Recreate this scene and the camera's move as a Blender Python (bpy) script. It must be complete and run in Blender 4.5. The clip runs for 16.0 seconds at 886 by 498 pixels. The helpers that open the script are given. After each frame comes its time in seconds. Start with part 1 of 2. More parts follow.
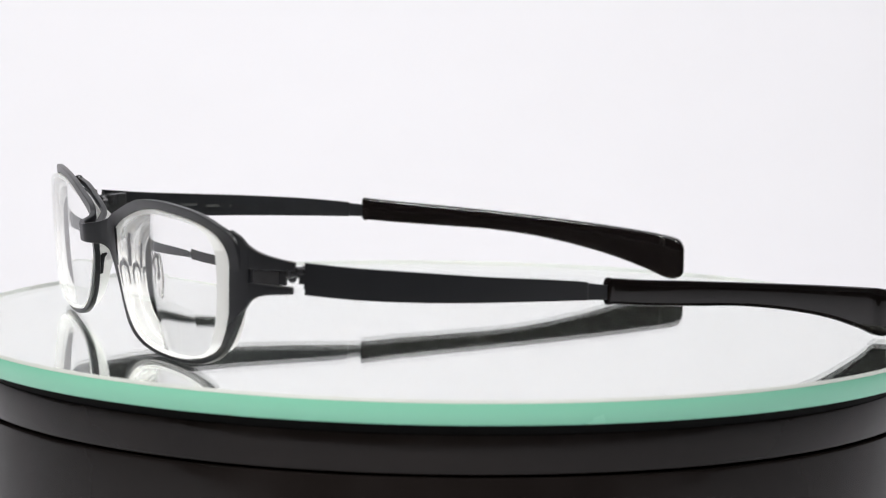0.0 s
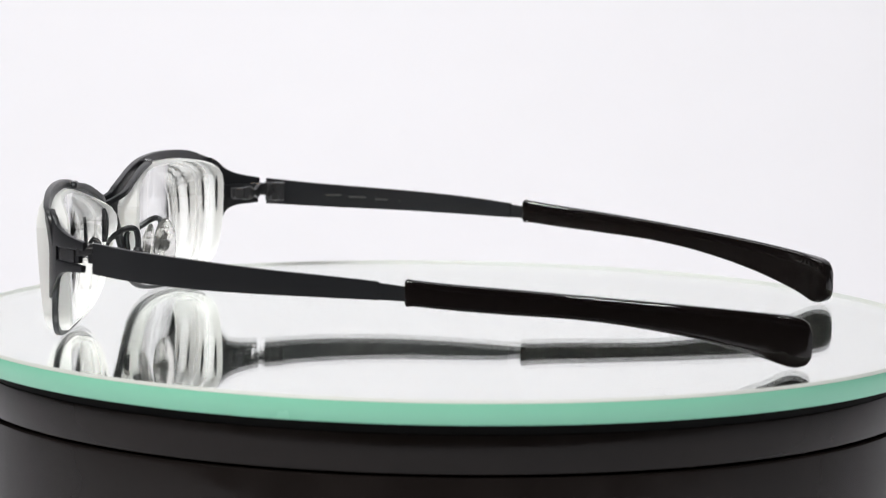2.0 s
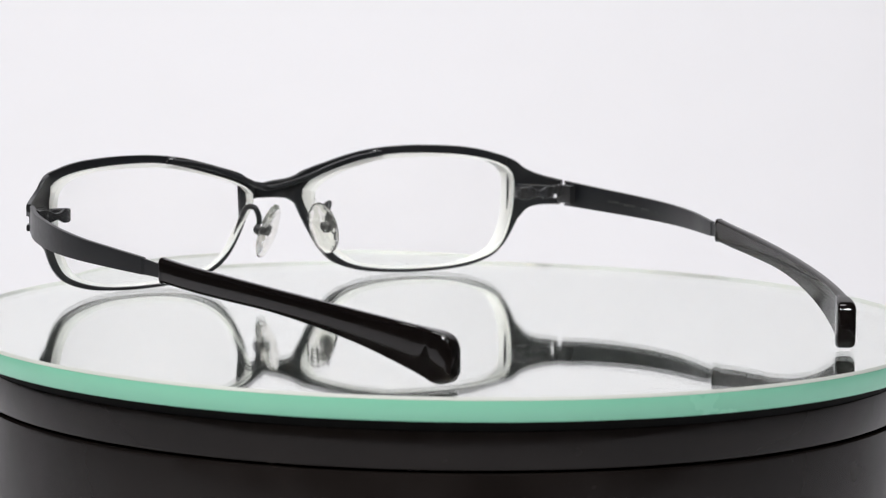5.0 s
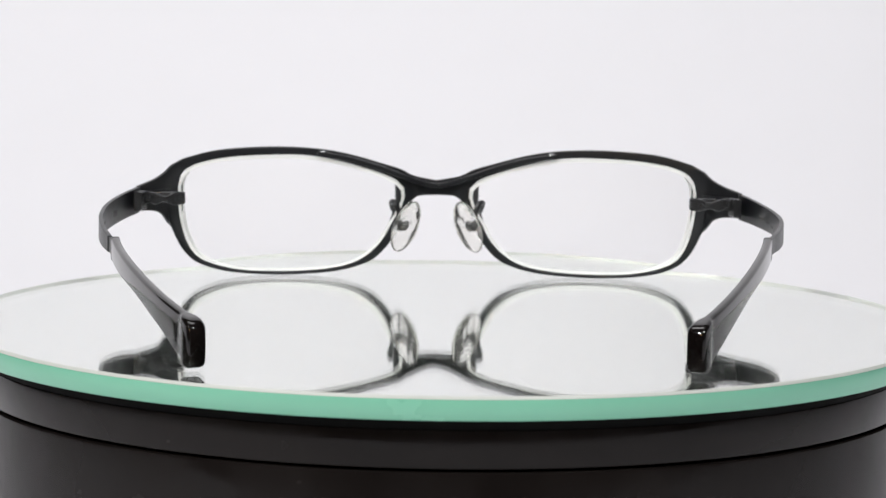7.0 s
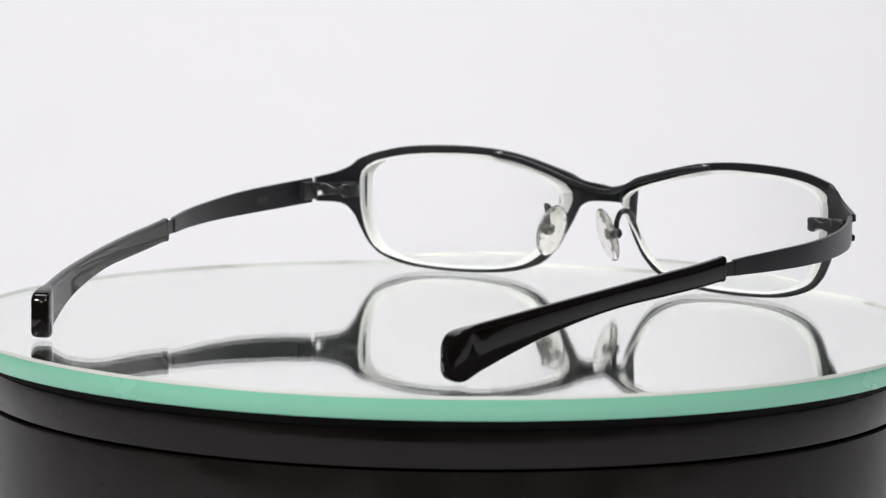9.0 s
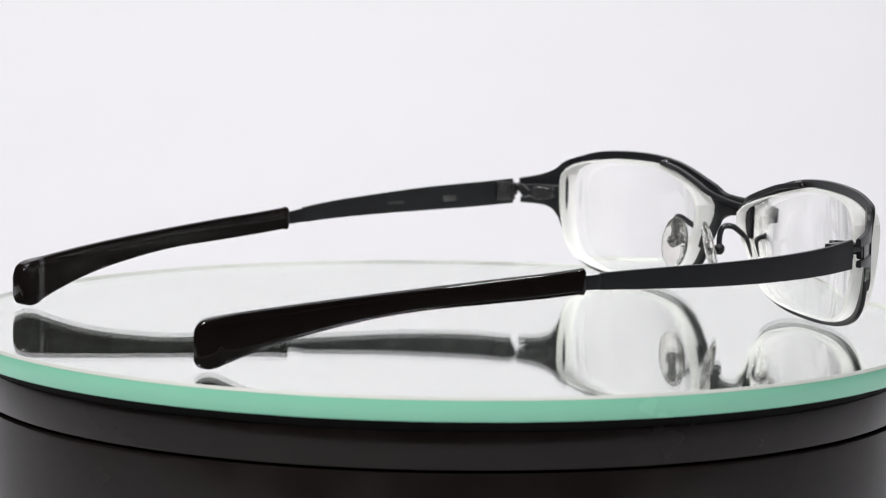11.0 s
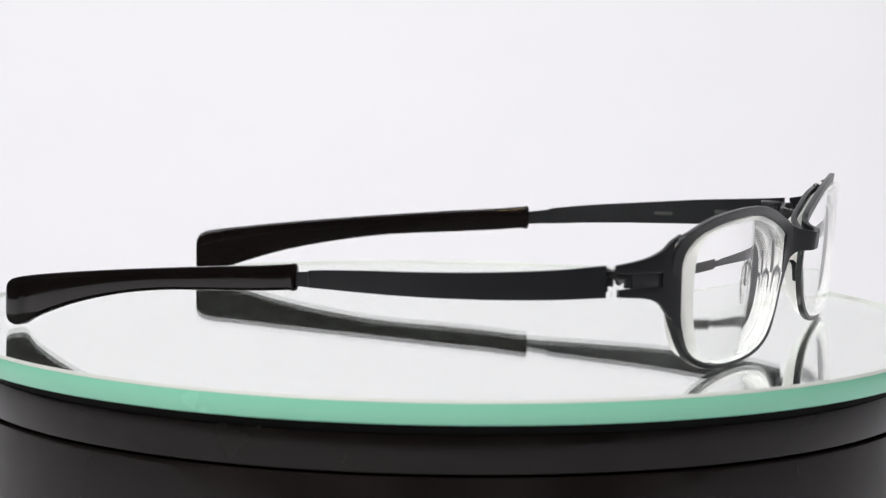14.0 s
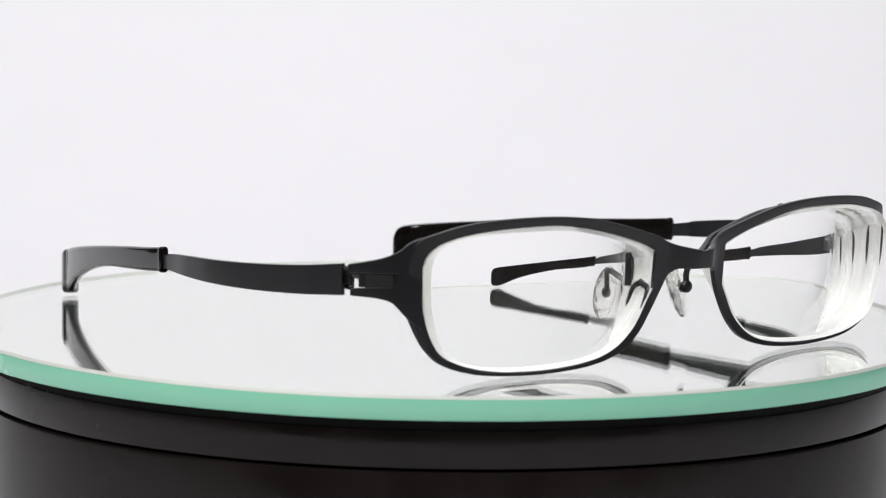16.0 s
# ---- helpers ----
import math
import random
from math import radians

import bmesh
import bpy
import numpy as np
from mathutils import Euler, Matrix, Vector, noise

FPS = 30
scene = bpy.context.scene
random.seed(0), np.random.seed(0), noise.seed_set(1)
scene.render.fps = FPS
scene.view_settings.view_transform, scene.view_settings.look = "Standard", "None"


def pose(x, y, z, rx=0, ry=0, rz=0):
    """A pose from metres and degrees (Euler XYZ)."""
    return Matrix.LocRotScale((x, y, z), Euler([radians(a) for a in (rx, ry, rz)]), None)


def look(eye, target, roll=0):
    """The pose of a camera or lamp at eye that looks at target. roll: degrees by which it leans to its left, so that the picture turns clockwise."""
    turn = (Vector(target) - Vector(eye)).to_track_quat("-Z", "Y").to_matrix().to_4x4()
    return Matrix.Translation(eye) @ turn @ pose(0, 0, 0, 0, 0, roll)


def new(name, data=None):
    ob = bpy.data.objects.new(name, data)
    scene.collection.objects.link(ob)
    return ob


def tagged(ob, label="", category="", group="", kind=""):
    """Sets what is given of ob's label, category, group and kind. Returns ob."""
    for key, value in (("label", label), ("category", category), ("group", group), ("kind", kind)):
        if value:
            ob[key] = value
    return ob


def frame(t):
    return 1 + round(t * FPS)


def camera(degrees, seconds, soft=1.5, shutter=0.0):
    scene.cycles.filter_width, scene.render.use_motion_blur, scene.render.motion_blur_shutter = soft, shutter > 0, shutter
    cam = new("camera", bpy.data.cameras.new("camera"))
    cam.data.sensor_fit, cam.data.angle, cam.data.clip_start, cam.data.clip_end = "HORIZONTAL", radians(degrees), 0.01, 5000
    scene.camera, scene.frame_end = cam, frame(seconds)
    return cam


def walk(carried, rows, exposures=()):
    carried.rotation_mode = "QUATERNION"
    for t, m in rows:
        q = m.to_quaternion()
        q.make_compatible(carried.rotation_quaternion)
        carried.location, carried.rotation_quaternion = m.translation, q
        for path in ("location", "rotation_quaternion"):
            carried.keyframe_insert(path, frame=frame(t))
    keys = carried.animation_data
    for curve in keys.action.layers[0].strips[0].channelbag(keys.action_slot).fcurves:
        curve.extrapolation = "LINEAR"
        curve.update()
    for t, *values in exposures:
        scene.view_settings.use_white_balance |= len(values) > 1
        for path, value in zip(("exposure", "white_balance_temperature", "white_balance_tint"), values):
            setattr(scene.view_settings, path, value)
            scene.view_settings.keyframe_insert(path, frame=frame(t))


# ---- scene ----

# ------------------------------------------------------------------ camera
MM = 0.001
EYE = Vector((0.0, -0.61156, 0.08543))
PITCH, YAW, ROLL = radians(6.636), radians(-0.0623), 0.82
AHEAD = Vector((math.sin(YAW) * math.cos(PITCH), math.cos(YAW) * math.cos(PITCH), -math.sin(PITCH)))


def stand(back):
    """The tripod pose, drawn back along the line of sight by some metres."""
    eye = EYE - AHEAD * back
    return look(eye, eye + AHEAD, ROLL)


cam = camera(16.6, 16.0, soft=1.1)
cam.data.dof.use_dof = True
cam.data.dof.focus_distance = 0.605
cam.data.dof.aperture_fstop = 38.0
NEAR, FAR = 0.0, 0.013
walk(cam, [(0.0, stand(NEAR)), (3.7, stand(NEAR)), (4.1, stand(NEAR)), (5.4, stand(FAR)), (5.8, stand(FAR)),
           (10.2, stand(FAR)), (10.6, stand(FAR)), (11.9, stand(NEAR)), (12.3, stand(NEAR)),
           (14.5, stand(NEAR)), (14.9, stand(FAR)), (15.3, stand(FAR)), (16.0, stand(FAR))],
     exposures=[(0.0, 0.03), (4.1, 0.03), (5.4, -0.07), (10.6, -0.07), (11.9, -0.02), (14.5, -0.02), (14.9, -0.04), (16.0, -0.04)])

# ------------------------------------------------------------------ light
world = bpy.data.worlds.new("room_air")
scene.world = world
world.use_nodes = True
world.node_tree.nodes["Background"].inputs["Color"].default_value = (0.8, 0.84, 0.9, 1)
world.node_tree.nodes["Background"].inputs["Strength"].default_value = 0.25


def area_lamp(name, eye, target, sx, sy, power, colour):
    data = bpy.data.lights.new(name, "AREA")
    data.shape, data.size, data.size_y, data.energy, data.color = "RECTANGLE", sx, sy, power, colour
    ob = new(name, data)
    ob.matrix_world = look(eye, target)
    return ob


area_lamp("led_panel_left", (-0.42, -0.52, 0.62), (0.0, 0.50, 0.12), 0.13, 0.08, 4.6, (0.985, 1.0, 1.0))
area_lamp("led_panel_right", (0.30, -0.56, 0.66), (0.0, 0.50, 0.12), 0.13, 0.08, 3.2, (0.985, 1.0, 1.0))
# added fill lamp: brightens the upper sweep for its reflection in the mirror
area_lamp("backdrop_fill", (-0.1, 0.02, 0.85), (0.0, 0.60, 0.22), 0.7, 0.35, 4.6, (0.99, 1.0, 0.995))
area_lamp("warm_lamp", (-0.34, -0.8, 0.5), (0.0, 0.0, 0.0), 0.05, 0.05, 0.5, (1.0, 0.6, 0.25))


# ------------------------------------------------------------------ materials
def material(name):
    m = bpy.data.materials.new(name)
    m.use_nodes = True
    return m, m.node_tree.nodes, m.node_tree.links


def surface(name, colour, roughness, metallic=0.0, vary=0.12, scale=400.0, bump=0.0, bump_scale=3000.0, coat=0.0, spec=0.5, rough_vary=0.08):
    """A principled surface with two scales of variation in colour and gloss, and a fine relief."""
    m, n, l = material(name)
    b = n["Principled BSDF"]
    b.inputs["Metallic"].default_value = metallic
    b.inputs["Coat Weight"].default_value = coat
    b.inputs["Coat Roughness"].default_value = 0.05
    b.inputs["Specular IOR Level"].default_value = spec
    co = n.new("ShaderNodeTexCoord")
    big, fine = n.new("ShaderNodeTexNoise"), n.new("ShaderNodeTexNoise")
    big.inputs["Scale"].default_value, fine.inputs["Scale"].default_value = scale * 0.15, scale
    fine.inputs["Detail"].default_value = 4
    both = n.new("ShaderNodeMath")
    both.operation = "ADD"
    l.new(co.outputs["Object"], big.inputs["Vector"])
    l.new(co.outputs["Object"], fine.inputs["Vector"])
    l.new(big.outputs["Fac"], both.inputs[0])
    l.new(fine.outputs["Fac"], both.inputs[1])
    ramp = n.new("ShaderNodeMapRange")
    ramp.inputs["From Min"].default_value, ramp.inputs["From Max"].default_value = 0.6, 1.4
    ramp.inputs["To Min"].default_value, ramp.inputs["To Max"].default_value = 1 - vary, 1 + vary
    l.new(both.outputs[0], ramp.inputs["Value"])
    mul = n.new("ShaderNodeVectorMath")
    mul.operation = "SCALE"
    mul.inputs[0].default_value = colour
    l.new(ramp.outputs[0], mul.inputs["Scale"])
    l.new(mul.outputs[0], b.inputs["Base Color"])
    rr = n.new("ShaderNodeMapRange")
    rr.inputs["From Min"].default_value, rr.inputs["From Max"].default_value = 0.3, 0.7
    rr.inputs["To Min"].default_value, rr.inputs["To Max"].default_value = max(0.02, roughness - rough_vary), roughness + rough_vary
    l.new(fine.outputs["Fac"], rr.inputs["Value"])
    l.new(rr.outputs[0], b.inputs["Roughness"])
    if bump:
        bn, bp = n.new("ShaderNodeTexNoise"), n.new("ShaderNodeBump")
        bn.inputs["Scale"].default_value = bump_scale
        bn.inputs["Detail"].default_value = 3
        bp.inputs["Strength"].default_value, bp.inputs["Distance"].default_value = bump, 0.0001
        l.new(co.outputs["Object"], bn.inputs["Vector"])
        l.new(bn.outputs["Fac"], bp.inputs["Height"])
        l.new(bp.outputs["Normal"], b.inputs["Normal"])
    return m


def clear(name, colour, ior, reflection=1.0, haze=0.0, milk=0.0):
    """Clear glass; a reflection share below 1 is an anti-reflection coating."""
    m, n, l = material(name)
    b = n["Principled BSDF"]
    b.inputs["Base Color"].default_value = (*colour, 1)
    b.inputs["Transmission Weight"].default_value = 1.0 - milk
    b.inputs["Roughness"].default_value = haze
    b.inputs["IOR"].default_value = ior
    b.inputs["Specular Tint"].default_value = (reflection, reflection, reflection, 1)
    if milk:
        lumps = n.new("ShaderNodeTexNoise")
        lumps.inputs["Scale"].default_value = 300.0
        lumps.inputs["Detail"].default_value = 3.0
        relief = n.new("ShaderNodeBump")
        relief.inputs["Strength"].default_value, relief.inputs["Distance"].default_value = 0.9, 0.0008
        where = n.new("ShaderNodeTexCoord")
        l.new(where.outputs["Object"], lumps.inputs["Vector"])
        l.new(lumps.outputs["Fac"], relief.inputs["Height"])
        l.new(relief.outputs["Normal"], b.inputs["Normal"])
    return m


def thin_sheet(name, colour, reflection, veil):
    """A thin clear sheet that lets light straight through, with a faint sharp reflection and a painted pale veil for
    fainter ghost reflections.
    """
    m, n, l = material(name)
    n.remove(n["Principled BSDF"])
    through_light = n.new("ShaderNodeBsdfTransparent")
    through_light.inputs["Color"].default_value = (*colour, 1)
    gloss = n.new("ShaderNodeBsdfGlossy")
    gloss.inputs["Roughness"].default_value = 0.0
    gloss.inputs["Color"].default_value = (1, 1, 1, 1)
    mix = n.new("ShaderNodeMixShader")
    mix.inputs["Fac"].default_value = reflection
    l.new(through_light.outputs[0], mix.inputs[1])
    l.new(gloss.outputs[0], mix.inputs[2])
    # pale diffuse veil: lifts dark reflections as repeated ghost images would
    pale_veil = n.new("ShaderNodeBsdfDiffuse")
    pale_veil.inputs["Color"].default_value = (0.72, 0.78, 0.73, 1)
    where, patches, share = n.new("ShaderNodeTexCoord"), n.new("ShaderNodeTexNoise"), n.new("ShaderNodeMapRange")
    patches.inputs["Scale"].default_value, patches.inputs["Detail"].default_value = 60.0, 6.0
    share.inputs["From Min"].default_value, share.inputs["From Max"].default_value = 0.3, 0.7
    share.inputs["To Min"].default_value, share.inputs["To Max"].default_value = veil * 0.8, veil * 1.2
    veiled = n.new("ShaderNodeMixShader")
    l.new(where.outputs["Object"], patches.inputs["Vector"])
    l.new(patches.outputs["Fac"], share.inputs["Value"])
    l.new(share.outputs[0], veiled.inputs["Fac"])
    l.new(mix.outputs[0], veiled.inputs[1])
    l.new(pale_veil.outputs[0], veiled.inputs[2])
    l.new(veiled.outputs[0], n["Material Output"].inputs["Surface"])
    return m


def frosted(name, colour, through_share):
    """A ground edge that scatters light on both sides."""
    m, n, l = material(name)
    n.remove(n["Principled BSDF"])
    d, t, mix = n.new("ShaderNodeBsdfDiffuse"), n.new("ShaderNodeBsdfTranslucent"), n.new("ShaderNodeMixShader")
    d.inputs["Color"].default_value = t.inputs["Color"].default_value = (*colour, 1)
    mix.inputs["Fac"].default_value = through_share
    l.new(d.outputs[0], mix.inputs[1])
    l.new(t.outputs[0], mix.inputs[2])
    l.new(mix.outputs[0], n["Material Output"].inputs["Surface"])
    return m


M_PAPER = surface("white_paper", (0.835, 0.82, 0.855), 0.85, vary=0.012, scale=25, spec=0.2)
M_WALL = surface("grey_wall_paint", (0.20, 0.20, 0.205), 0.8, vary=0.05, scale=8, bump=0.1, bump_scale=60)
M_TABLE = surface("dark_tabletop", (0.035, 0.03, 0.028), 0.5, vary=0.2, scale=20, bump=0.05, bump_scale=200)
M_HINGE = surface("worn_hinge_steel", (0.07, 0.07, 0.074), 0.24, metallic=0.7, vary=0.06, scale=400, rough_vary=0.03)
M_METAL = surface("anthracite_coated_metal", (0.0095, 0.0102, 0.0122), 0.34, metallic=0.1, vary=0.10, scale=900, bump=0.03, bump_scale=9000, rough_vary=0.03)
M_STEEL = surface("dark_steel", (0.22, 0.22, 0.225), 0.25, metallic=0.9, vary=0.12, scale=900)
M_SLEEVE = surface("black_acetate", (0.005, 0.0037, 0.0035), 0.06, vary=0.2, scale=300, coat=0.0, rough_vary=0.035, spec=0.45)
M_PRINT = surface("grey_print", (0.036, 0.036, 0.036), 0.6, vary=0.3, scale=2500)
M_LENS = clear("coated_lens", (1.0, 1.0, 0.995), 1.62, reflection=0.12)
M_EDGE = frosted("ground_lens_edge", (0.97, 0.97, 0.955), 0.5)
M_SILICONE = clear("clear_silicone", (0.97, 0.96, 0.93), 1.43, haze=0.01, milk=0.04)
M_PLATE = thin_sheet("plate_glass", (0.997, 1.0, 0.997), 0.14, 0.007)
# black that stands in for the glass overhang's shadow on the platter
M_UNDERSHADE = surface("undershade_black", (0.006, 0.006, 0.006), 0.6, vary=0.2, scale=300, spec=0.06)
M_SILVER = surface("silvering", (0.962, 0.978, 0.955), 0.02, metallic=1.0, vary=0.01, scale=60, rough_vary=0.0)
M_GREEN = surface("polished_green_glass_edge", (0.27, 0.67, 0.48), 0.25, vary=0.03, scale=60, rough_vary=0.03)
M_ARRIS = surface("ground_glass_arris", (0.62, 0.64, 0.60), 0.5, vary=0.06, scale=300)
M_BASE = surface("black_plastic", (0.011, 0.0088, 0.0082), 0.16, vary=0.4, scale=60, rough_vary=0.12, spec=0.19, bump=0.5, bump_scale=110)


# ------------------------------------------------------------------ mesh tools
def mesh_object(name, verts, faces, mats, parent=None, label="", smooth=35, indices=None, crisp=False):
    """One mesh object, lengths in metres, smooth but for edges sharper than the angle."""
    me = bpy.data.meshes.new(name)
    me.from_pydata(verts, [], faces)
    for m in mats if isinstance(mats, (list, tuple)) else [mats]:
        me.materials.append(m)
    if indices:
        me.polygons.foreach_set("material_index", indices)
    bm = bmesh.new()
    bm.from_mesh(me)
    bmesh.ops.recalc_face_normals(bm, faces=bm.faces)
    bm.to_mesh(me)
    bm.free()
    me.polygons.foreach_set("use_smooth", [True] * len(me.polygons))
    me.set_sharp_from_angle(angle=radians(smooth))
    ob = new(name, me)
    if crisp:
        ob.modifiers.new("flat_faces", "WEIGHTED_NORMAL").keep_sharp = True
    if parent:
        ob.parent = parent
    return tagged(ob, label)


def skin(rings, closed_path=False):
    """Quads over a row of equal closed rings; the ends are capped unless the row closes."""
    k, n = len(rings[0]), len(rings)
    verts = [tuple(v) for ring in rings for v in ring]
    faces = []
    for i in range(n if closed_path else n - 1):
        a, b = i * k, ((i + 1) % n) * k
        faces += [(a + j, a + (j + 1) % k, b + (j + 1) % k, b + j) for j in range(k)]
    if not closed_path:
        faces += [tuple(range(k - 1, -1, -1)), tuple(range((n - 1) * k, n * k))]
    return verts, faces


def join(*solids):
    verts, faces = [], []
    for v, f in solids:
        o = len(verts)
        verts += v
        faces += [tuple(i + o for i in q) for q in f]
    return verts, faces


def spline(points, n, closed=False):
    """Catmull-Rom through the points, n samples, even along the parameter."""
    p = [Vector(q) for q in points]
    k = len(p)
    out = []
    for i in range(n):
        u = i * k / n if closed else i * (k - 1) / (n - 1)
        j = min(int(u), k - 1 if closed else k - 2)
        f = u - j
        if closed:
            a, b, c, d = p[(j - 1) % k], p[j % k], p[(j + 1) % k], p[(j + 2) % k]
        else:
            b, c = p[j], p[j + 1]
            a = p[j - 1] if j else b * 2 - c
            d = p[j + 2] if j + 2 < k else c * 2 - b
        out.append(0.5 * (2 * b + (c - a) * f + (2 * a - 5 * b + 4 * c - d) * f * f + (3 * b - 3 * c + d - a) * f ** 3))
    return out


def lathe(profile, n=160):
    """A solid of revolution about z from (radius, z) points."""
    rings = []
    for i in range(n):
        a = 2 * math.pi * i / n
        rings.append([(r * math.cos(a), r * math.sin(a), z) for r, z in profile])
    return skin(rings, True)


def rounded(w, h, r, per=3):
    """Corners of a rounded rectangle, w by h, centred, counter-clockwise."""
    r = min(r, w / 2 - 1e-6, h / 2 - 1e-6)
    pts = []
    for cx, cy, a0 in ((w / 2 - r, h / 2 - r, 0), (-w / 2 + r, h / 2 - r, 90), (-w / 2 + r, -h / 2 + r, 180), (w / 2 - r, -h / 2 + r, 270)):
        for k in range(per):
            a = radians(a0 + 90 * k / (per - 1))
            pts.append((cx + r * math.cos(a), cy + r * math.sin(a)))
    return pts


def strip(path, zlo, zhi, thick, r=0.2, n=24, per=3):
    """A bent bar along a plan curve (x, y), in mm: zlo, zhi and thick are functions of the share 0 to 1 along it.
    The curve is the middle of its thickness."""
    c = spline([(x, y, 0) for x, y in path], n)
    rings = []
    for i, q in enumerate(c):
        d = (c[min(i + 1, n - 1)] - c[max(i - 1, 0)]).normalized()
        side = Vector((-d.y, d.x, 0))
        s = i / (n - 1)
        lo, hi, w = zlo(s), zhi(s), thick(s)
        rings.append([(q + side * a + Vector((0, 0, (lo + hi) / 2 + b))) * MM for a, b in rounded(w, hi - lo, r(s) if callable(r) else r, per)])
    return skin(rings)


def between(*stops):
    """A piecewise curve through (share, value) stops, smooth at the stops."""
    xs, ys = zip(*stops)

    def value(s):
        for i in range(len(xs) - 1):
            if s <= xs[i + 1] or i == len(xs) - 2:
                f = min(1, max(0, (s - xs[i]) / (xs[i + 1] - xs[i])))
                h = xs[i + 1] - xs[i]
                m0 = (ys[i + 1] - ys[i - 1]) / (xs[i + 1] - xs[i - 1]) if i else (ys[1] - ys[0]) / h
                m1 = (ys[i + 2] - ys[i]) / (xs[i + 2] - xs[i]) if i + 2 < len(xs) else (ys[i + 1] - ys[i]) / h
                return ((2 * f ** 3 - 3 * f * f + 1) * ys[i] + (f ** 3 - 2 * f * f + f) * h * m0
                        + (3 * f * f - 2 * f ** 3) * ys[i + 1] + (f ** 3 - f * f) * h * m1)
    return value


def tube(points, radius, n=24, k=8):
    """A round wire through points, in mm."""
    c = spline(points, n)
    rings = []
    for i, q in enumerate(c):
        d = (c[min(i + 1, n - 1)] - c[max(i - 1, 0)]).normalized()
        u = d.orthogonal().normalized() if i == 0 else (u - d * u.dot(d)).normalized()
        v = d.cross(u)
        rings.append([(q + (u * math.cos(a) + v * math.sin(a)) * radius) * MM for a in (2 * math.pi * j / k for j in range(k))])
    return skin(rings)


def ball(centre, sx, sy, sz, turn, n=20, k=20):
    """A rounded blob with half sizes in mm, turned by a rotation."""
    rings = []
    for i in range(1, n):
        t = math.pi * i / n
        rings.append([(Vector(centre) + turn @ Vector((sx * math.sin(t) * math.cos(a), sy * math.sin(t) * math.sin(a), sz * math.cos(t)))) * MM
                      for a in (2 * math.pi * j / k for j in range(k))])
    return skin(rings)


# ------------------------------------------------------------------ the room and the white sweep
GROUND = -0.060


def slab(name, x0, x1, y0, y1, z0, z1, mat, label, category):
    v = [(x, y, z) for x in (x0, x1) for y in (y0, y1) for z in (z0, z1)]
    f = [(0, 1, 3, 2), (4, 6, 7, 5), (0, 4, 5, 1), (2, 3, 7, 6), (0, 2, 6, 4), (1, 5, 7, 3)]
    return tagged(mesh_object(name, v, f, mat, label=label), category=category, kind="structure")


def build_room():
    slab("floor", -1.6, 1.6, -1.8, 1.2, GROUND - 0.05, GROUND - 0.004, M_TABLE, "dark tabletop under the white paper sweep", "floor")
    slab("wall_north", -1.6, 1.6, 1.2, 1.25, GROUND, 1.6, M_WALL, "plain grey painted wall behind the sweep", "wall")
    slab("wall_south", -1.6, 1.6, -1.85, -1.8, GROUND, 1.6, M_WALL, "plain grey painted wall", "wall")
    slab("wall_east", 1.6, 1.65, -1.8, 1.2, GROUND, 1.6, M_WALL, "plain grey painted wall", "wall")
    slab("wall_west", -1.65, -1.6, -1.8, 1.2, GROUND, 1.6, M_WALL, "plain grey painted wall", "wall")
    slab("ceiling", -1.65, 1.65, -1.85, 1.25, 1.6, 1.65, M_WALL, "plain grey ceiling", "ceiling")
    # the sweep: level in front, rising behind in one round bend
    line = [(-0.30, 0.0), (0.30, 0.0)]
    r = 0.30
    line += [(0.30 + r * math.sin(a), r - r * math.cos(a)) for a in (radians(5 * i) for i in range(1, 19))]
    line += [(0.60, 0.95)]
    rings = [[(x, y, GROUND + z) for y, z in line] + [(x, y + 0.002, GROUND + z - 0.002) for y, z in reversed(line)] for x in (-0.6, 0.95)]
    v, f = skin(rings)
    tagged(mesh_object("backdrop", v, f, M_PAPER, label="seamless white paper sweep, softly lit", smooth=60), category="backdrop", kind="structure")


build_room()

# ------------------------------------------------------------------ turntable and mirror disc
GLASS_R, GLASS_T = 0.100, 0.0045


def build_turntable():
    base = tagged(new("turntable"), "glossy black plastic display turntable under a mirror disc", "turntable")
    base.location = (0, 0, 0)
    top = -GLASS_T - 0.00025
    # painted-in shade under the glass, turning platter with softened edges, narrow shadow gap, standing drum
    v, f = lathe([(0.0, top), (0.0956, top), (0.0958, top - 0.0002), (0.0958, top - 0.0020), (0.0, top - 0.0020)])
    mesh_object("mat", v, f, M_UNDERSHADE, base, "black band in place of the shade under the glass", smooth=40)
    top -= 0.0020
    v, f = lathe([(0.0, top), (0.0957, top), (0.09595, top - 0.0001), (0.0960, top - 0.0005), (0.0960, -0.0133), (0.0957, -0.0138), (0.093, -0.0139), (0.0, -0.0139)])
    mesh_object("platter", v, f, M_BASE, base, smooth=50)
    v, f = lathe([(0.0, -0.0139), (0.0925, -0.0139), (0.0925, -0.0144), (0.0, -0.0144)])
    mesh_object("shadow_gap_collar", v, f, M_BASE, base, smooth=40)
    v, f = lathe([(0.0, -0.0144), (0.0959, -0.0144), (0.09615, -0.01455), (0.0962, -0.015), (0.0966, GROUND + 0.003), (0.0955, GROUND + 0.0005), (0.0, GROUND + 0.0005)])
    mesh_object("drum", v, f, M_BASE, base, smooth=50)
    return base


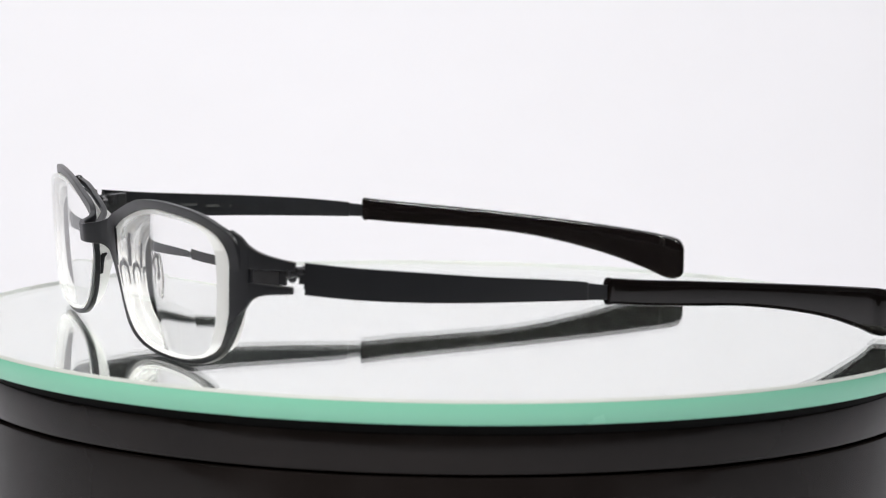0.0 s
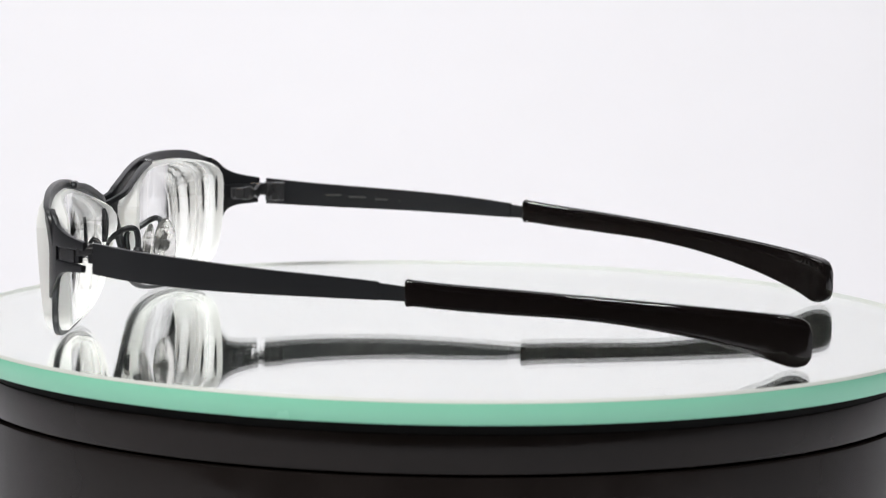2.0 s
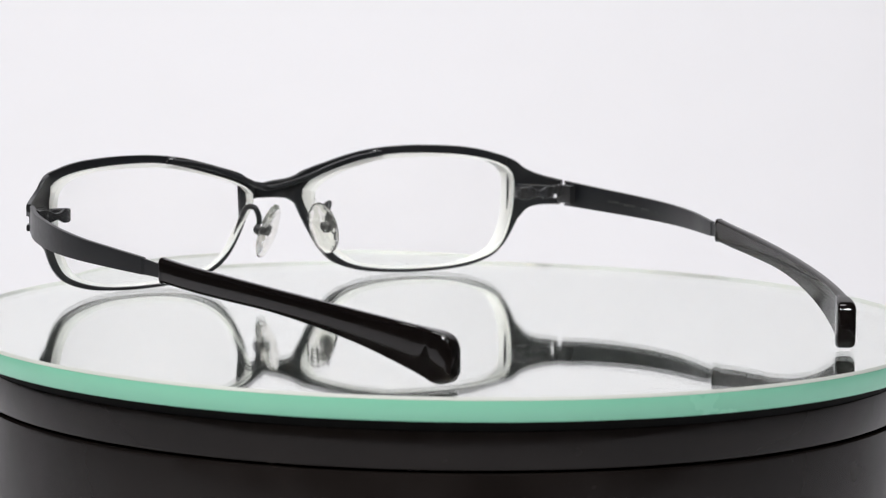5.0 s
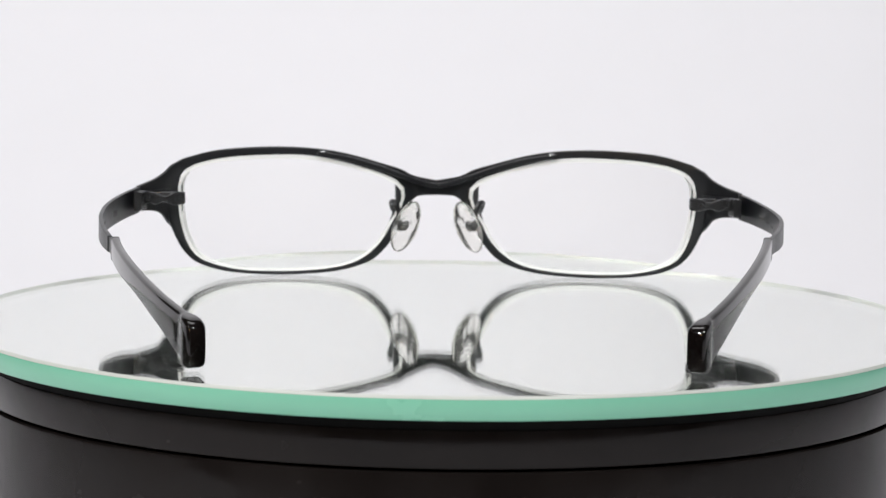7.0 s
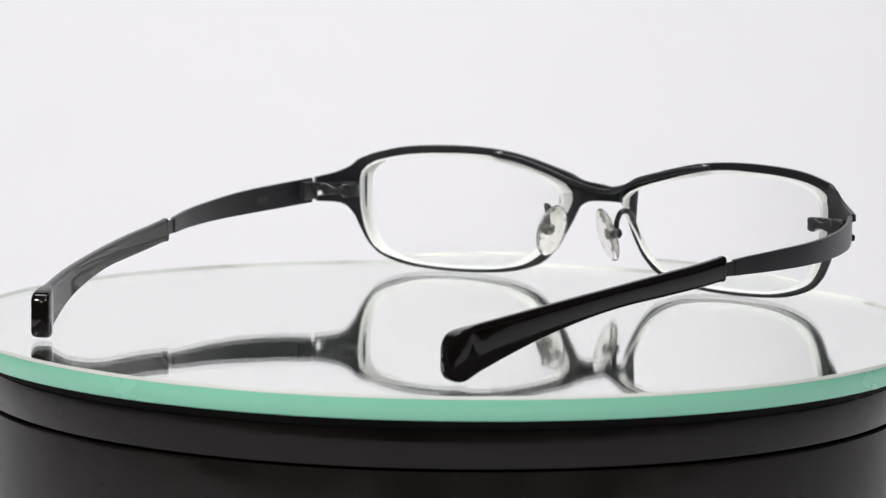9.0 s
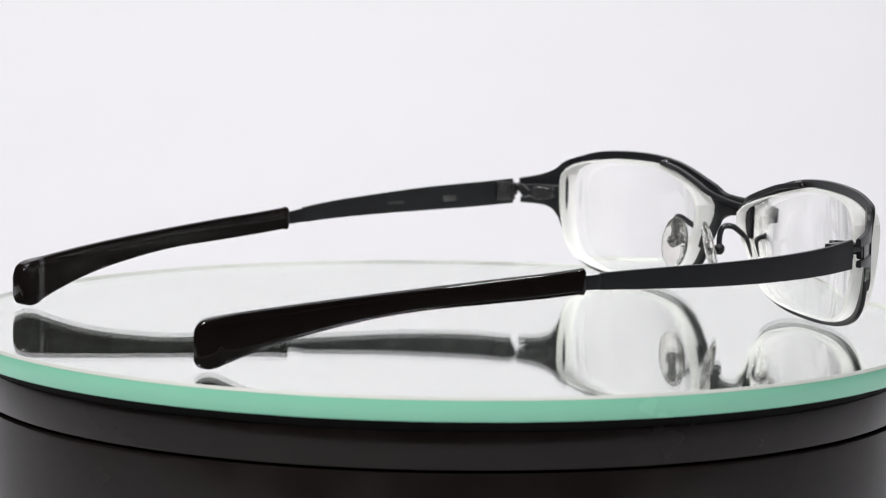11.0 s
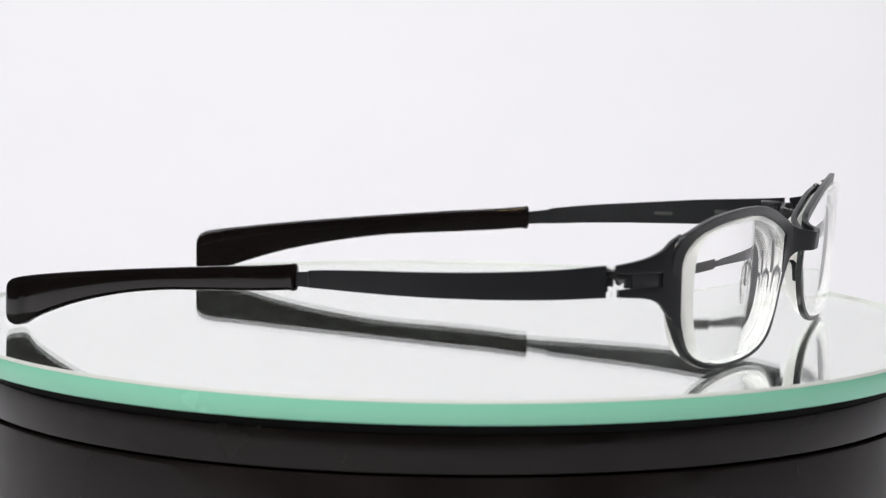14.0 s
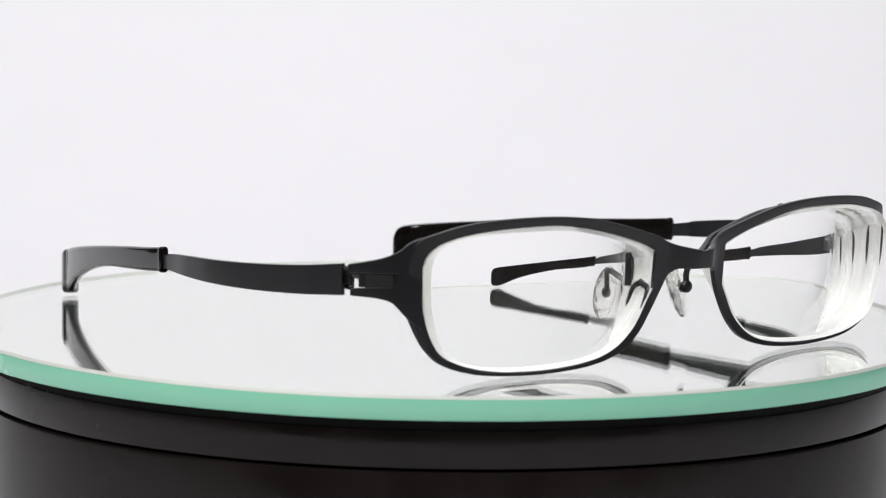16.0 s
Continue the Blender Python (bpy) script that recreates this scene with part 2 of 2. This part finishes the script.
def build_mirror():
    disc = tagged(new("mirror_disc"), "round thick glass mirror with pale green edge on a turntable", "mirror")
    r, t = GLASS_R, GLASS_T
    deep = 0.0005
    v, f = lathe([(0.0, 0.0), (r - 0.0005, 0.0), (r - 0.0005, -0.00004)], 256)
    glass = mesh_object("glass", v, f, M_PLATE, disc, smooth=40)
    glass.visible_shadow = False
    v, f = lathe([(r - 0.0006, -deep + 0.00005), (r - 0.00055, -0.00005), (r - 0.0004, -0.00003), (r, -0.0006), (r - 0.0003, -0.0007)], 256)
    mesh_object("arris", v, f, M_ARRIS, disc, "pale ground bevel along the rim", smooth=50)
    v, f = lathe([(r - 0.0005, -0.00075), (r - 0.00005, -0.00065), (r, -0.0008), (r, -t + 0.0003), (r - 0.0003, -t), (r - 0.0005, -t)], 256)
    mesh_object("edge", v, f, M_GREEN, disc, "pale green ground glass edge", smooth=50)
    v, f = lathe([(0.0, -deep), (r - 0.0006, -deep), (r - 0.0008, -t - 0.00005), (0.0, -t - 0.00005)], 256)
    mesh_object("silvering", v, f, M_SILVER, disc, "bright silver backing", smooth=40)
    return disc


turntable = build_turntable()
mirror = build_mirror()

# ------------------------------------------------------------------ eyeglasses, in mm: x across, y forwards, z up from the mirror
OFFSET = -1.03          # sideways shift of the glasses from the turning axis
LENS_C = (33.6, 14.6)   # middle of each lens opening
OPENING = [(38.6, 27.5), (48.2, 26.9), (55.2, 25.4), (58.4, 22.9), (58.9, 18.6), (58.3, 12.7), (56.4, 7.1), (53.2, 3.8), (45.6, 1.45),
           (35.3, 0.8), (25.5, 1.4), (18.4, 3.2), (13.3, 7.1), (10.1, 12.4), (7.6, 17.0), (7.5, 20.3), (11.0, 22.7), (19.9, 25.5), (29.0, 27.3)]
OUTLINE = [(35.4, 29.3), (48.2, 28.8), (55.8, 27.3), (60.2, 25.2), (61.2, 19.6), (60.9, 13.4), (59.5, 9.2), (57.4, 5.5), (53.9, 2.7), (46.9, 0.7),
           (35.3, 0.02), (23.5, 0.75), (15.8, 2.9), (11.9, 6.0), (9.2, 10.0), (6.6, 15.2), (5.4, 19.4), (6.6, 23.4), (13.0, 25.75), (23.8, 28.4)]


def front_y(x, z):
    """The rear face of the front sheet: a shallow wrap, turning back into the end pieces."""
    a = abs(x)
    y = 71.2 - SHEET - 0.0024 * (a - 7) ** 2 + lean(z)
    if a > 57:
        y -= 0.0644 * (a - 57) ** 2
    return y + 4.6 / (1 + (a / 4.2) ** 4)


def lean(z):
    """How far the front leans forwards at a height; the brow overhangs."""
    return 0.07 * (z - 14.5) + 0.0035 * (z - 14.5) ** 2


def lens_y(x, z):
    """The front of the lens, flatter than the rim, so that its edge stands proud towards the temple."""
    return 71.45 - 0.0017 * (x - 7) ** 2 + 0.06 * (z - 14.5) + 0.0005 * (z - LENS_C[1]) ** 2


def brow_z(a):
    """Height of the upper edge over the nose and the inner half of the lens."""
    return BROW(abs(a))


def polar(points, n):
    """Radii of a closed outline about the lens centre at n even angles."""
    c = spline([(x - LENS_C[0], z - LENS_C[1], 0) for x, z in points], 1200, True)
    ang = np.array([math.atan2(q.y, q.x) for q in c])
    rad = np.array([q.length for q in c])
    o = np.argsort(ang)
    return np.interp(np.linspace(-math.pi, math.pi, n, endpoint=False), ang[o], rad[o], period=2 * math.pi)


N_RIM = 180
R_IN, R_OUT = polar(OPENING, N_RIM), polar(OUTLINE, N_RIM)
ANGLES = np.linspace(-math.pi, math.pi, N_RIM, endpoint=False)
SHEET = 1.2
BROW = between((0, 21.5), (4.3, 22.5), (7.0, 23.6), (12.8, 25.7), (20.0, 27.75), (28.0, 28.9))


def build_rim(side, parent):
    rings = []
    for a, ri, ro in zip(ANGLES, R_IN, R_OUT):
        ro = max(ro, ri + 0.55)
        ring = []
        for u, v in rounded(ro - ri, SHEET, 0.28):
            r = (ri + ro) / 2 + u
            x, z = LENS_C[0] + r * math.cos(a), LENS_C[1] + r * math.sin(a)
            ring.append((side * x * MM, (front_y(x, z) + SHEET / 2 + v) * MM, z * MM))
        rings.append(ring)
    v, f = skin(rings, True)
    return mesh_object("rim", v, f, M_METAL, parent, "anthracite sheet-metal rim, wide at the temple", crisp=True)


def build_lens(side, parent):
    """A thick-edged minus lens set into the rim, with a ground bevel round its back."""
    m, steps, bevel = 96, 12, 0.75
    idx = [int(i * N_RIM / m) for i in range(m)]

    def at(i, r, rear):
        x, z = LENS_C[0] + r * math.cos(ANGLES[i]), LENS_C[1] + r * math.sin(ANGLES[i])
        y = lens_y(x, z)
        if rear:
            y -= 1.1 + ((x - 31.8) ** 2 + (z - LENS_C[1]) ** 2) / (2 * LENS_R)
        return side * x * MM, y * MM, z * MM
    front = [[at(i, (R_IN[i] - FIT) * (k / steps) ** 0.8, False) for i in idx] for k in range(1, steps + 1)]
    back = [[at(i, (R_IN[i] - FIT - bevel) * (k / steps) ** 0.8, True) for i in idx] for k in range(1, steps + 1)]
    edge = []
    for i in idx:
        x, y, z = at(i, R_IN[i] - FIT, True)
        edge.append((x, y + 0.65 * MM, z))
    verts, faces, mat = [at(0, 0, False), at(0, 0, True)], [], []
    for rings, hub in ((front, 0), (back, 1)):
        o = len(verts)
        for ring in rings:
            verts += ring
        for j in range(m):
            faces.append((hub, o + j, o + (j + 1) % m))
            mat.append(0)
        for k in range(steps - 1):
            for j in range(m):
                a, b = o + k * m, o + (k + 1) * m
                faces.append((a + j, b + j, b + (j + 1) % m, a + (j + 1) % m))
                mat.append(0)
    a, b, c = 2 + (steps - 1) * m, 2 + (2 * steps - 1) * m, len(verts)
    verts += edge
    for p, q in ((a, c), (c, b)):
        for j in range(m):
            faces.append((p + j, p + (j + 1) % m, q + (j + 1) % m, q + j))
            mat.append(1)
    ob = mesh_object("lens", verts, faces, [M_LENS, M_EDGE], parent, "clear thick-edged minus lens with a ground white edge", smooth=25, indices=mat)
    ob.visible_shadow = False
    return ob


LENS_R, FIT = 68.0, 0.14   # radius of the hollow rear face, slack in the rim


def build_bridge(parent):
    # the front sheet over the nose
    n, rings = 28, []
    for i in range(n):
        x = -9.0 + 18.0 * i / (n - 1)
        a = abs(x)
        hi = brow_z(a) - 0.05
        lo = min(18.1, 18.15 - 0.35 * max(0.0, a - 3.8) ** 1.7)
        ring = []
        for u, v in rounded(SHEET, hi - lo, 0.3):
            z = (hi + lo) / 2 + v
            ring.append((x * MM, (front_y(x, z) + SHEET / 2 + u) * MM, z * MM))
        rings.append(ring)
    v, f = skin(rings)
    return mesh_object("bridge", v, f, M_METAL, parent, crisp=True)


def build_brow_bar(parent):
    """The bar behind the bridge that is welded to both rims."""
    pts = []
    for x in (-27.5, -25.0, -20.0, -13.5, -8.0, -4.0, 0.0, 4.0, 8.0, 13.5, 20.0, 25.0, 27.5):
        a = abs(x)
        z = brow_z(a) - 1.05
        off = -0.9 - 0.7 * min(1.0, max(0.0, (27.5 - a) / 8.0))
        pts.append((x, front_y(x, z) + off, z))
    c = spline(pts, 60)
    rings = []
    for i, q in enumerate(c):
        d = (c[min(i + 1, 59)] - c[max(i - 1, 0)]).normalized()
        u = Vector((0, 0, 1)).cross(d).normalized()
        w = d.cross(u)
        rings.append([(q + u * p + w * r) * MM for p, r in rounded(1.2, 1.15, 0.3)])
    v, f = skin(rings)
    bar = mesh_object("brow_bar", v, f, M_METAL, parent, "dark bar welded behind the bridge", crisp=True)
    for side in (-1, 1):
        z = brow_z(26.3) - 0.75
        v, f = ball((side * 26.4, front_y(26.4, z) - 0.85, z), 1.3, 0.75, 0.62, Matrix.Rotation(radians(side * 8), 3, "Y"), n=8, k=12)
        mesh_object("weld", v, f, M_STEEL, bar, "small bright weld bead")
    return bar


def build_end_piece(side, parent, wide):
    """The rim's outer wing, bent back, with a slot between two prongs."""
    def plan(a0, a1, k):
        return [(side * (a + wide * max(0, a - 60) / 7), front_y(a, 18) + SHEET / 2) for a in np.linspace(a0, a1, k)]
    low = between((58.6, 9.5), (61.0, 12.0), (62.4, 14.2), (64.0, 15.15), (67.1, 15.6))
    high = between((58.6, 26.3), (60.5, 25.3), (61.8, 23.9), (64.0, 22.5), (67.3, 21.3))
    body = strip(plan(58.6, 62.0, 5), lambda s: low(58.6 + 3.4 * s), lambda s: high(58.6 + 3.4 * s), lambda s: 1.12, 0.25, 12)
    upper = strip(plan(61.8, 67.3, 8), lambda s: 19.7, lambda s: high(61.8 + 5.5 * s), lambda s: 1.08, 0.25, 14)
    lower = strip(plan(61.8, 67.1, 8), lambda s: low(61.8 + 5.3 * s), lambda s: 17.35 - 0.45 * s * s, lambda s: 1.08, 0.25, 14)
    web = strip([(x - side * 0.4, y - 0.2) for x, y in plan(61.0, 66.4, 8)], lambda s: 17.15, lambda s: 19.95, lambda s: 1.0, 0.3, 14, per=4)
    v, f = join(body, upper, lower, web)
    return mesh_object("end_piece", v, f, M_METAL, parent, "slotted anthracite end piece", crisp=True)


def build_hinge(side, parent):
    """The hook that passes the slot, its knuckle and the leaf on the temple."""
    wide = 0.0 if side < 0 else 0.8
    back = [(side * (a - 0.2 + wide * max(0, a - 60) / 7), front_y(a, 18) + SHEET / 2 - 0.15) for a in (62.6, 63.4, 64.2, 65.0, 65.7)]
    hinge = mesh_object("hinge", *join(
        strip([(side * 66.0, 52.6), (side * 64.9, 54.3), (side * 62.3, 54.6), (side * 59.6, 55.1), (side * 57.7, 56.4), (side * 57.4, 58.0), (side * 58.8, 59.3), (side * 61.0, 59.6), (side * 63.0, 59.8)],
              between((0, 18.4), (0.12, 18.2), (0.2, 17.1), (0.3, 17.75), (0.4, 17.0), (0.5, 17.1), (1, 17.4)),
              between((0, 20.3), (0.12, 20.2), (0.2, 20.0), (0.3, 19.2), (0.4, 20.1), (0.5, 19.9), (1, 19.6)), lambda s: 0.95, 0.34, 44, per=5),
        strip(back, lambda s: 17.0, lambda s: 19.8, lambda s: 1.0, 0.15, 10),
        strip([(side * 66.7, 57.0), (side * 67.0, 52.8)], lambda s: 18.6, lambda s: 20.2, lambda s: 0.8, 0.2, 4)),
        M_HINGE, parent, "dark sprung hinge with a hooked arm", crisp=True)
    v, f = join(*[skin([[(side * (65.5 + 1.15 * math.cos(t)) * MM, (52.3 + 1.15 * math.sin(t)) * MM, z * MM) for t in (2 * math.pi * j / 18 for j in range(18))]
                        for z in (z0, z1)]) for z0, z1 in ((18.35, 18.95), (19.05, 19.7), (19.8, 20.4))])
    mesh_object("knuckle", v, f, M_HINGE, hinge, "steel hinge barrel")
    v, f = strip([(side * 66.0, 53.3), (side * 66.5, 51.4), (side * 66.9, 49.0)], lambda s: 16.3, lambda s: 20.5, lambda s: 1.7, 0.4, 8, per=5)
    mesh_object("leaf", v, f, M_HINGE, hinge, crisp=True)
    return hinge


TEMPLE_PLAN = [(67.3, 53.6), (70.2, 45.0), (72.2, 33.0), (72.3, 21.0), (70.7, 9.0), (68.6, 0.5), (67.2, -5.0), (66.2, -9.0)]


def build_temple(side, parent, rise, shift):
    """A flat bowed arm that narrows, steps in, and enters a glossy sleeve. rise: how much higher the sleeve's start sits."""
    plan = [(side * (x + (0.8 * min(1, max(0, y / 20)) if side > 0 else 0)), y) for x, y in TEMPLE_PLAN]
    top = between((0, 21.2), (0.25, 19.6), (0.5, 17.7 + rise * 0.5), (0.8, 15.75 + rise * 0.9), (1, 15.0 + rise))
    low = between((0, 15.45), (0.25, 14.1 + rise * 0.3), (0.5, 13.4 + rise * 0.5), (0.8, 12.6 + rise * 0.9), (1, 12.3 + rise))
    # the last few millimetres before the sleeve are a thinner, lower tongue
    line = spline([(x, y, 0) for x, y in plan], 160)
    start = next(i for i, q in enumerate(line) if q.y < (-0.2 if side < 0 else -3.0)) / 159
    arm = strip(plan, lambda s: low(s) + (0.06 if s >= start else 0.0), lambda s: top(s) - (0.22 if s >= start else 0.0),
                lambda s: 1.0 if s < start else 0.6, 0.18, 160)
    tab = strip([(side * 67.15, 54.6), (side * 67.3, 53.2)], lambda s: 17.4, lambda s: 19.2, lambda s: 0.85, 0.15, 4)
    temple = mesh_object("temple", *join(arm, tab), M_METAL, parent, "flat matte anthracite temple arm", crisp=True)
    sp = [(side * x, y + shift * (1 + y / 76)) for x, y in ((67.0, -4.5), (65.3, -13.5), (63.0, -24.0), (60.2, -35.0), (57.0, -46.0), (53.4, -57.0), (49.5, -67.0), (45.4, -76.2 if side < 0 else -75.2))]
    st = between((0, 16.2 + rise), (0.006, 16.6 + rise), (0.013, 16.6 + rise), (0.02, 16.5 + rise), (0.13, 15.8 + rise * 0.95), (0.28, 14.95 + rise * 0.85), (0.56, 13.0 + rise * 0.6), (0.86, 10.6 + rise * 0.2), (0.955, 9.75), (0.98, 9.2), (0.993, 8.4), (1, 7.4))
    sl = between((0, 12.0 + rise), (0.006, 11.55 + rise), (0.013, 11.56 + rise), (0.02, 11.65 + rise), (0.13, 11.0 + rise), (0.28, 10.2 + rise), (0.43, 9.4 + rise * 0.9), (0.57, 7.9 + rise * 0.75), (0.72, 5.5 + rise * 0.4), (0.86, 2.4 + rise * 0.1), (0.915, 1.0), (0.95, 0.35), (0.975, 0.5), (0.992, 1.0), (1, 1.8))
    sw = between((0, 1.5), (0.006, 1.88), (0.013, 1.88), (0.02, 1.75), (0.3, 1.8), (0.6, 1.9), (0.86, 2.0), (0.905, 2.2), (0.935, 3.3), (0.985, 3.6), (1, 3.0))
    v, f = strip(sp, sl, st, sw, between((0, 0.65), (0.7, 0.75), (0.9, 0.8), (0.97, 0.9), (1, 1.0)), 220, per=7)
    mesh_object("sleeve", v, f, M_SLEEVE, temple, "glossy black acetate temple tip", smooth=50)
    return temple


def build_print(side, temple, marks):
    """Plain bars where the inner side of the arm is marked."""
    plan = spline([(x, y, 0) for x, y in TEMPLE_PLAN], 200)
    for y0, y1, z0, z1 in marks:
        q = [p for p in plan if y1 <= p.y <= y1 + (y0 - y1)]
        path = [(side * (p.x - 0.53), p.y) for p in (q[0], q[len(q) // 2], q[-1])]
        v, f = strip(path, lambda s: z0, lambda s: z1, lambda s: 0.03, 0.01, 6)
        mesh_object("marking", v, f, M_PRINT, temple, "faint grey printed bar")


def build_nose_pad(side, parent):
    arm = mesh_object("pad_arm", *join(
        tube([(side * 10.6, 69.6, 10.6), (side * 9.4, 69.4, 14.2), (side * 10.0, 67.0, 15.6), (side * 10.4, 64.2, 17.4), (side * 9.5, 62.3, 17.4), (side * 8.7, 61.9, 15.4), (side * 8.6, 61.9, 13.2)], 0.62, 40),
        ball((side * 8.7, 61.9, 12.6), 1.25, 1.1, 1.3, Matrix.Identity(3), n=10, k=12)), M_METAL, parent, "thin dark steel pad arm")
    turn = Matrix.Rotation(radians(-25 * side), 3, "Y") @ Matrix.Rotation(radians(side * 60), 3, "Z") @ Matrix.Rotation(radians(6), 3, "X")
    pad = mesh_object("nose_pad", *ball((side * 7.1, 60.6, 12.3), 1.2, 3.2, 6.2, turn), M_SILICONE, parent, "clear silicone nose pad")
    pad.visible_shadow = False
    mesh_object("core", *ball((side * 7.4, 60.9, 12.6), 0.42, 0.8, 1.3, turn, n=8, k=10), M_STEEL, pad, "small metal core")
    return arm


def build_glasses():
    g = tagged(new("eyeglasses"), "dark anthracite metal eyeglasses with glossy black tips, open on a mirror", "eyeglasses")
    for side in (-1, 1):
        build_rim(side, g)
        build_lens(side, g)
        build_end_piece(side, g, 0.0 if side < 0 else 0.8)
        build_hinge(side, g)
        build_nose_pad(side, g)
        temple = build_temple(side, g, 0.0 if side < 0 else 1.6, 0.0 if side < 0 else -1.3)
        build_print(side, temple, [(40.5, 37.0, 16.0, 17.4), (27.5, 23.0, 15.6, 16.3)] if side < 0 else
                    [(40.5, 36.5, 17.2, 17.8), (35.5, 31.0, 16.8, 17.4), (29.5, 26.0, 16.4, 17.0), (24.0, 23.2, 16.2, 16.8)])
    build_bridge(g)
    build_brow_bar(g)
    for child in g.children:
        child.location.x = OFFSET * MM
    return g


glasses = build_glasses()


# ------------------------------------------------------------------ what turns
def motions():
    """Mirror, turntable and glasses turn together, clockwise from above, at an even pace."""
    times = [0.5 * i for i in range(33)]
    rows = [(t, pose(0, 0, 0, 0, 0, 111.56 - 15.785 * t)) for t in times]
    for thing in (turntable, mirror, glasses):
        walk(thing, rows)


motions()
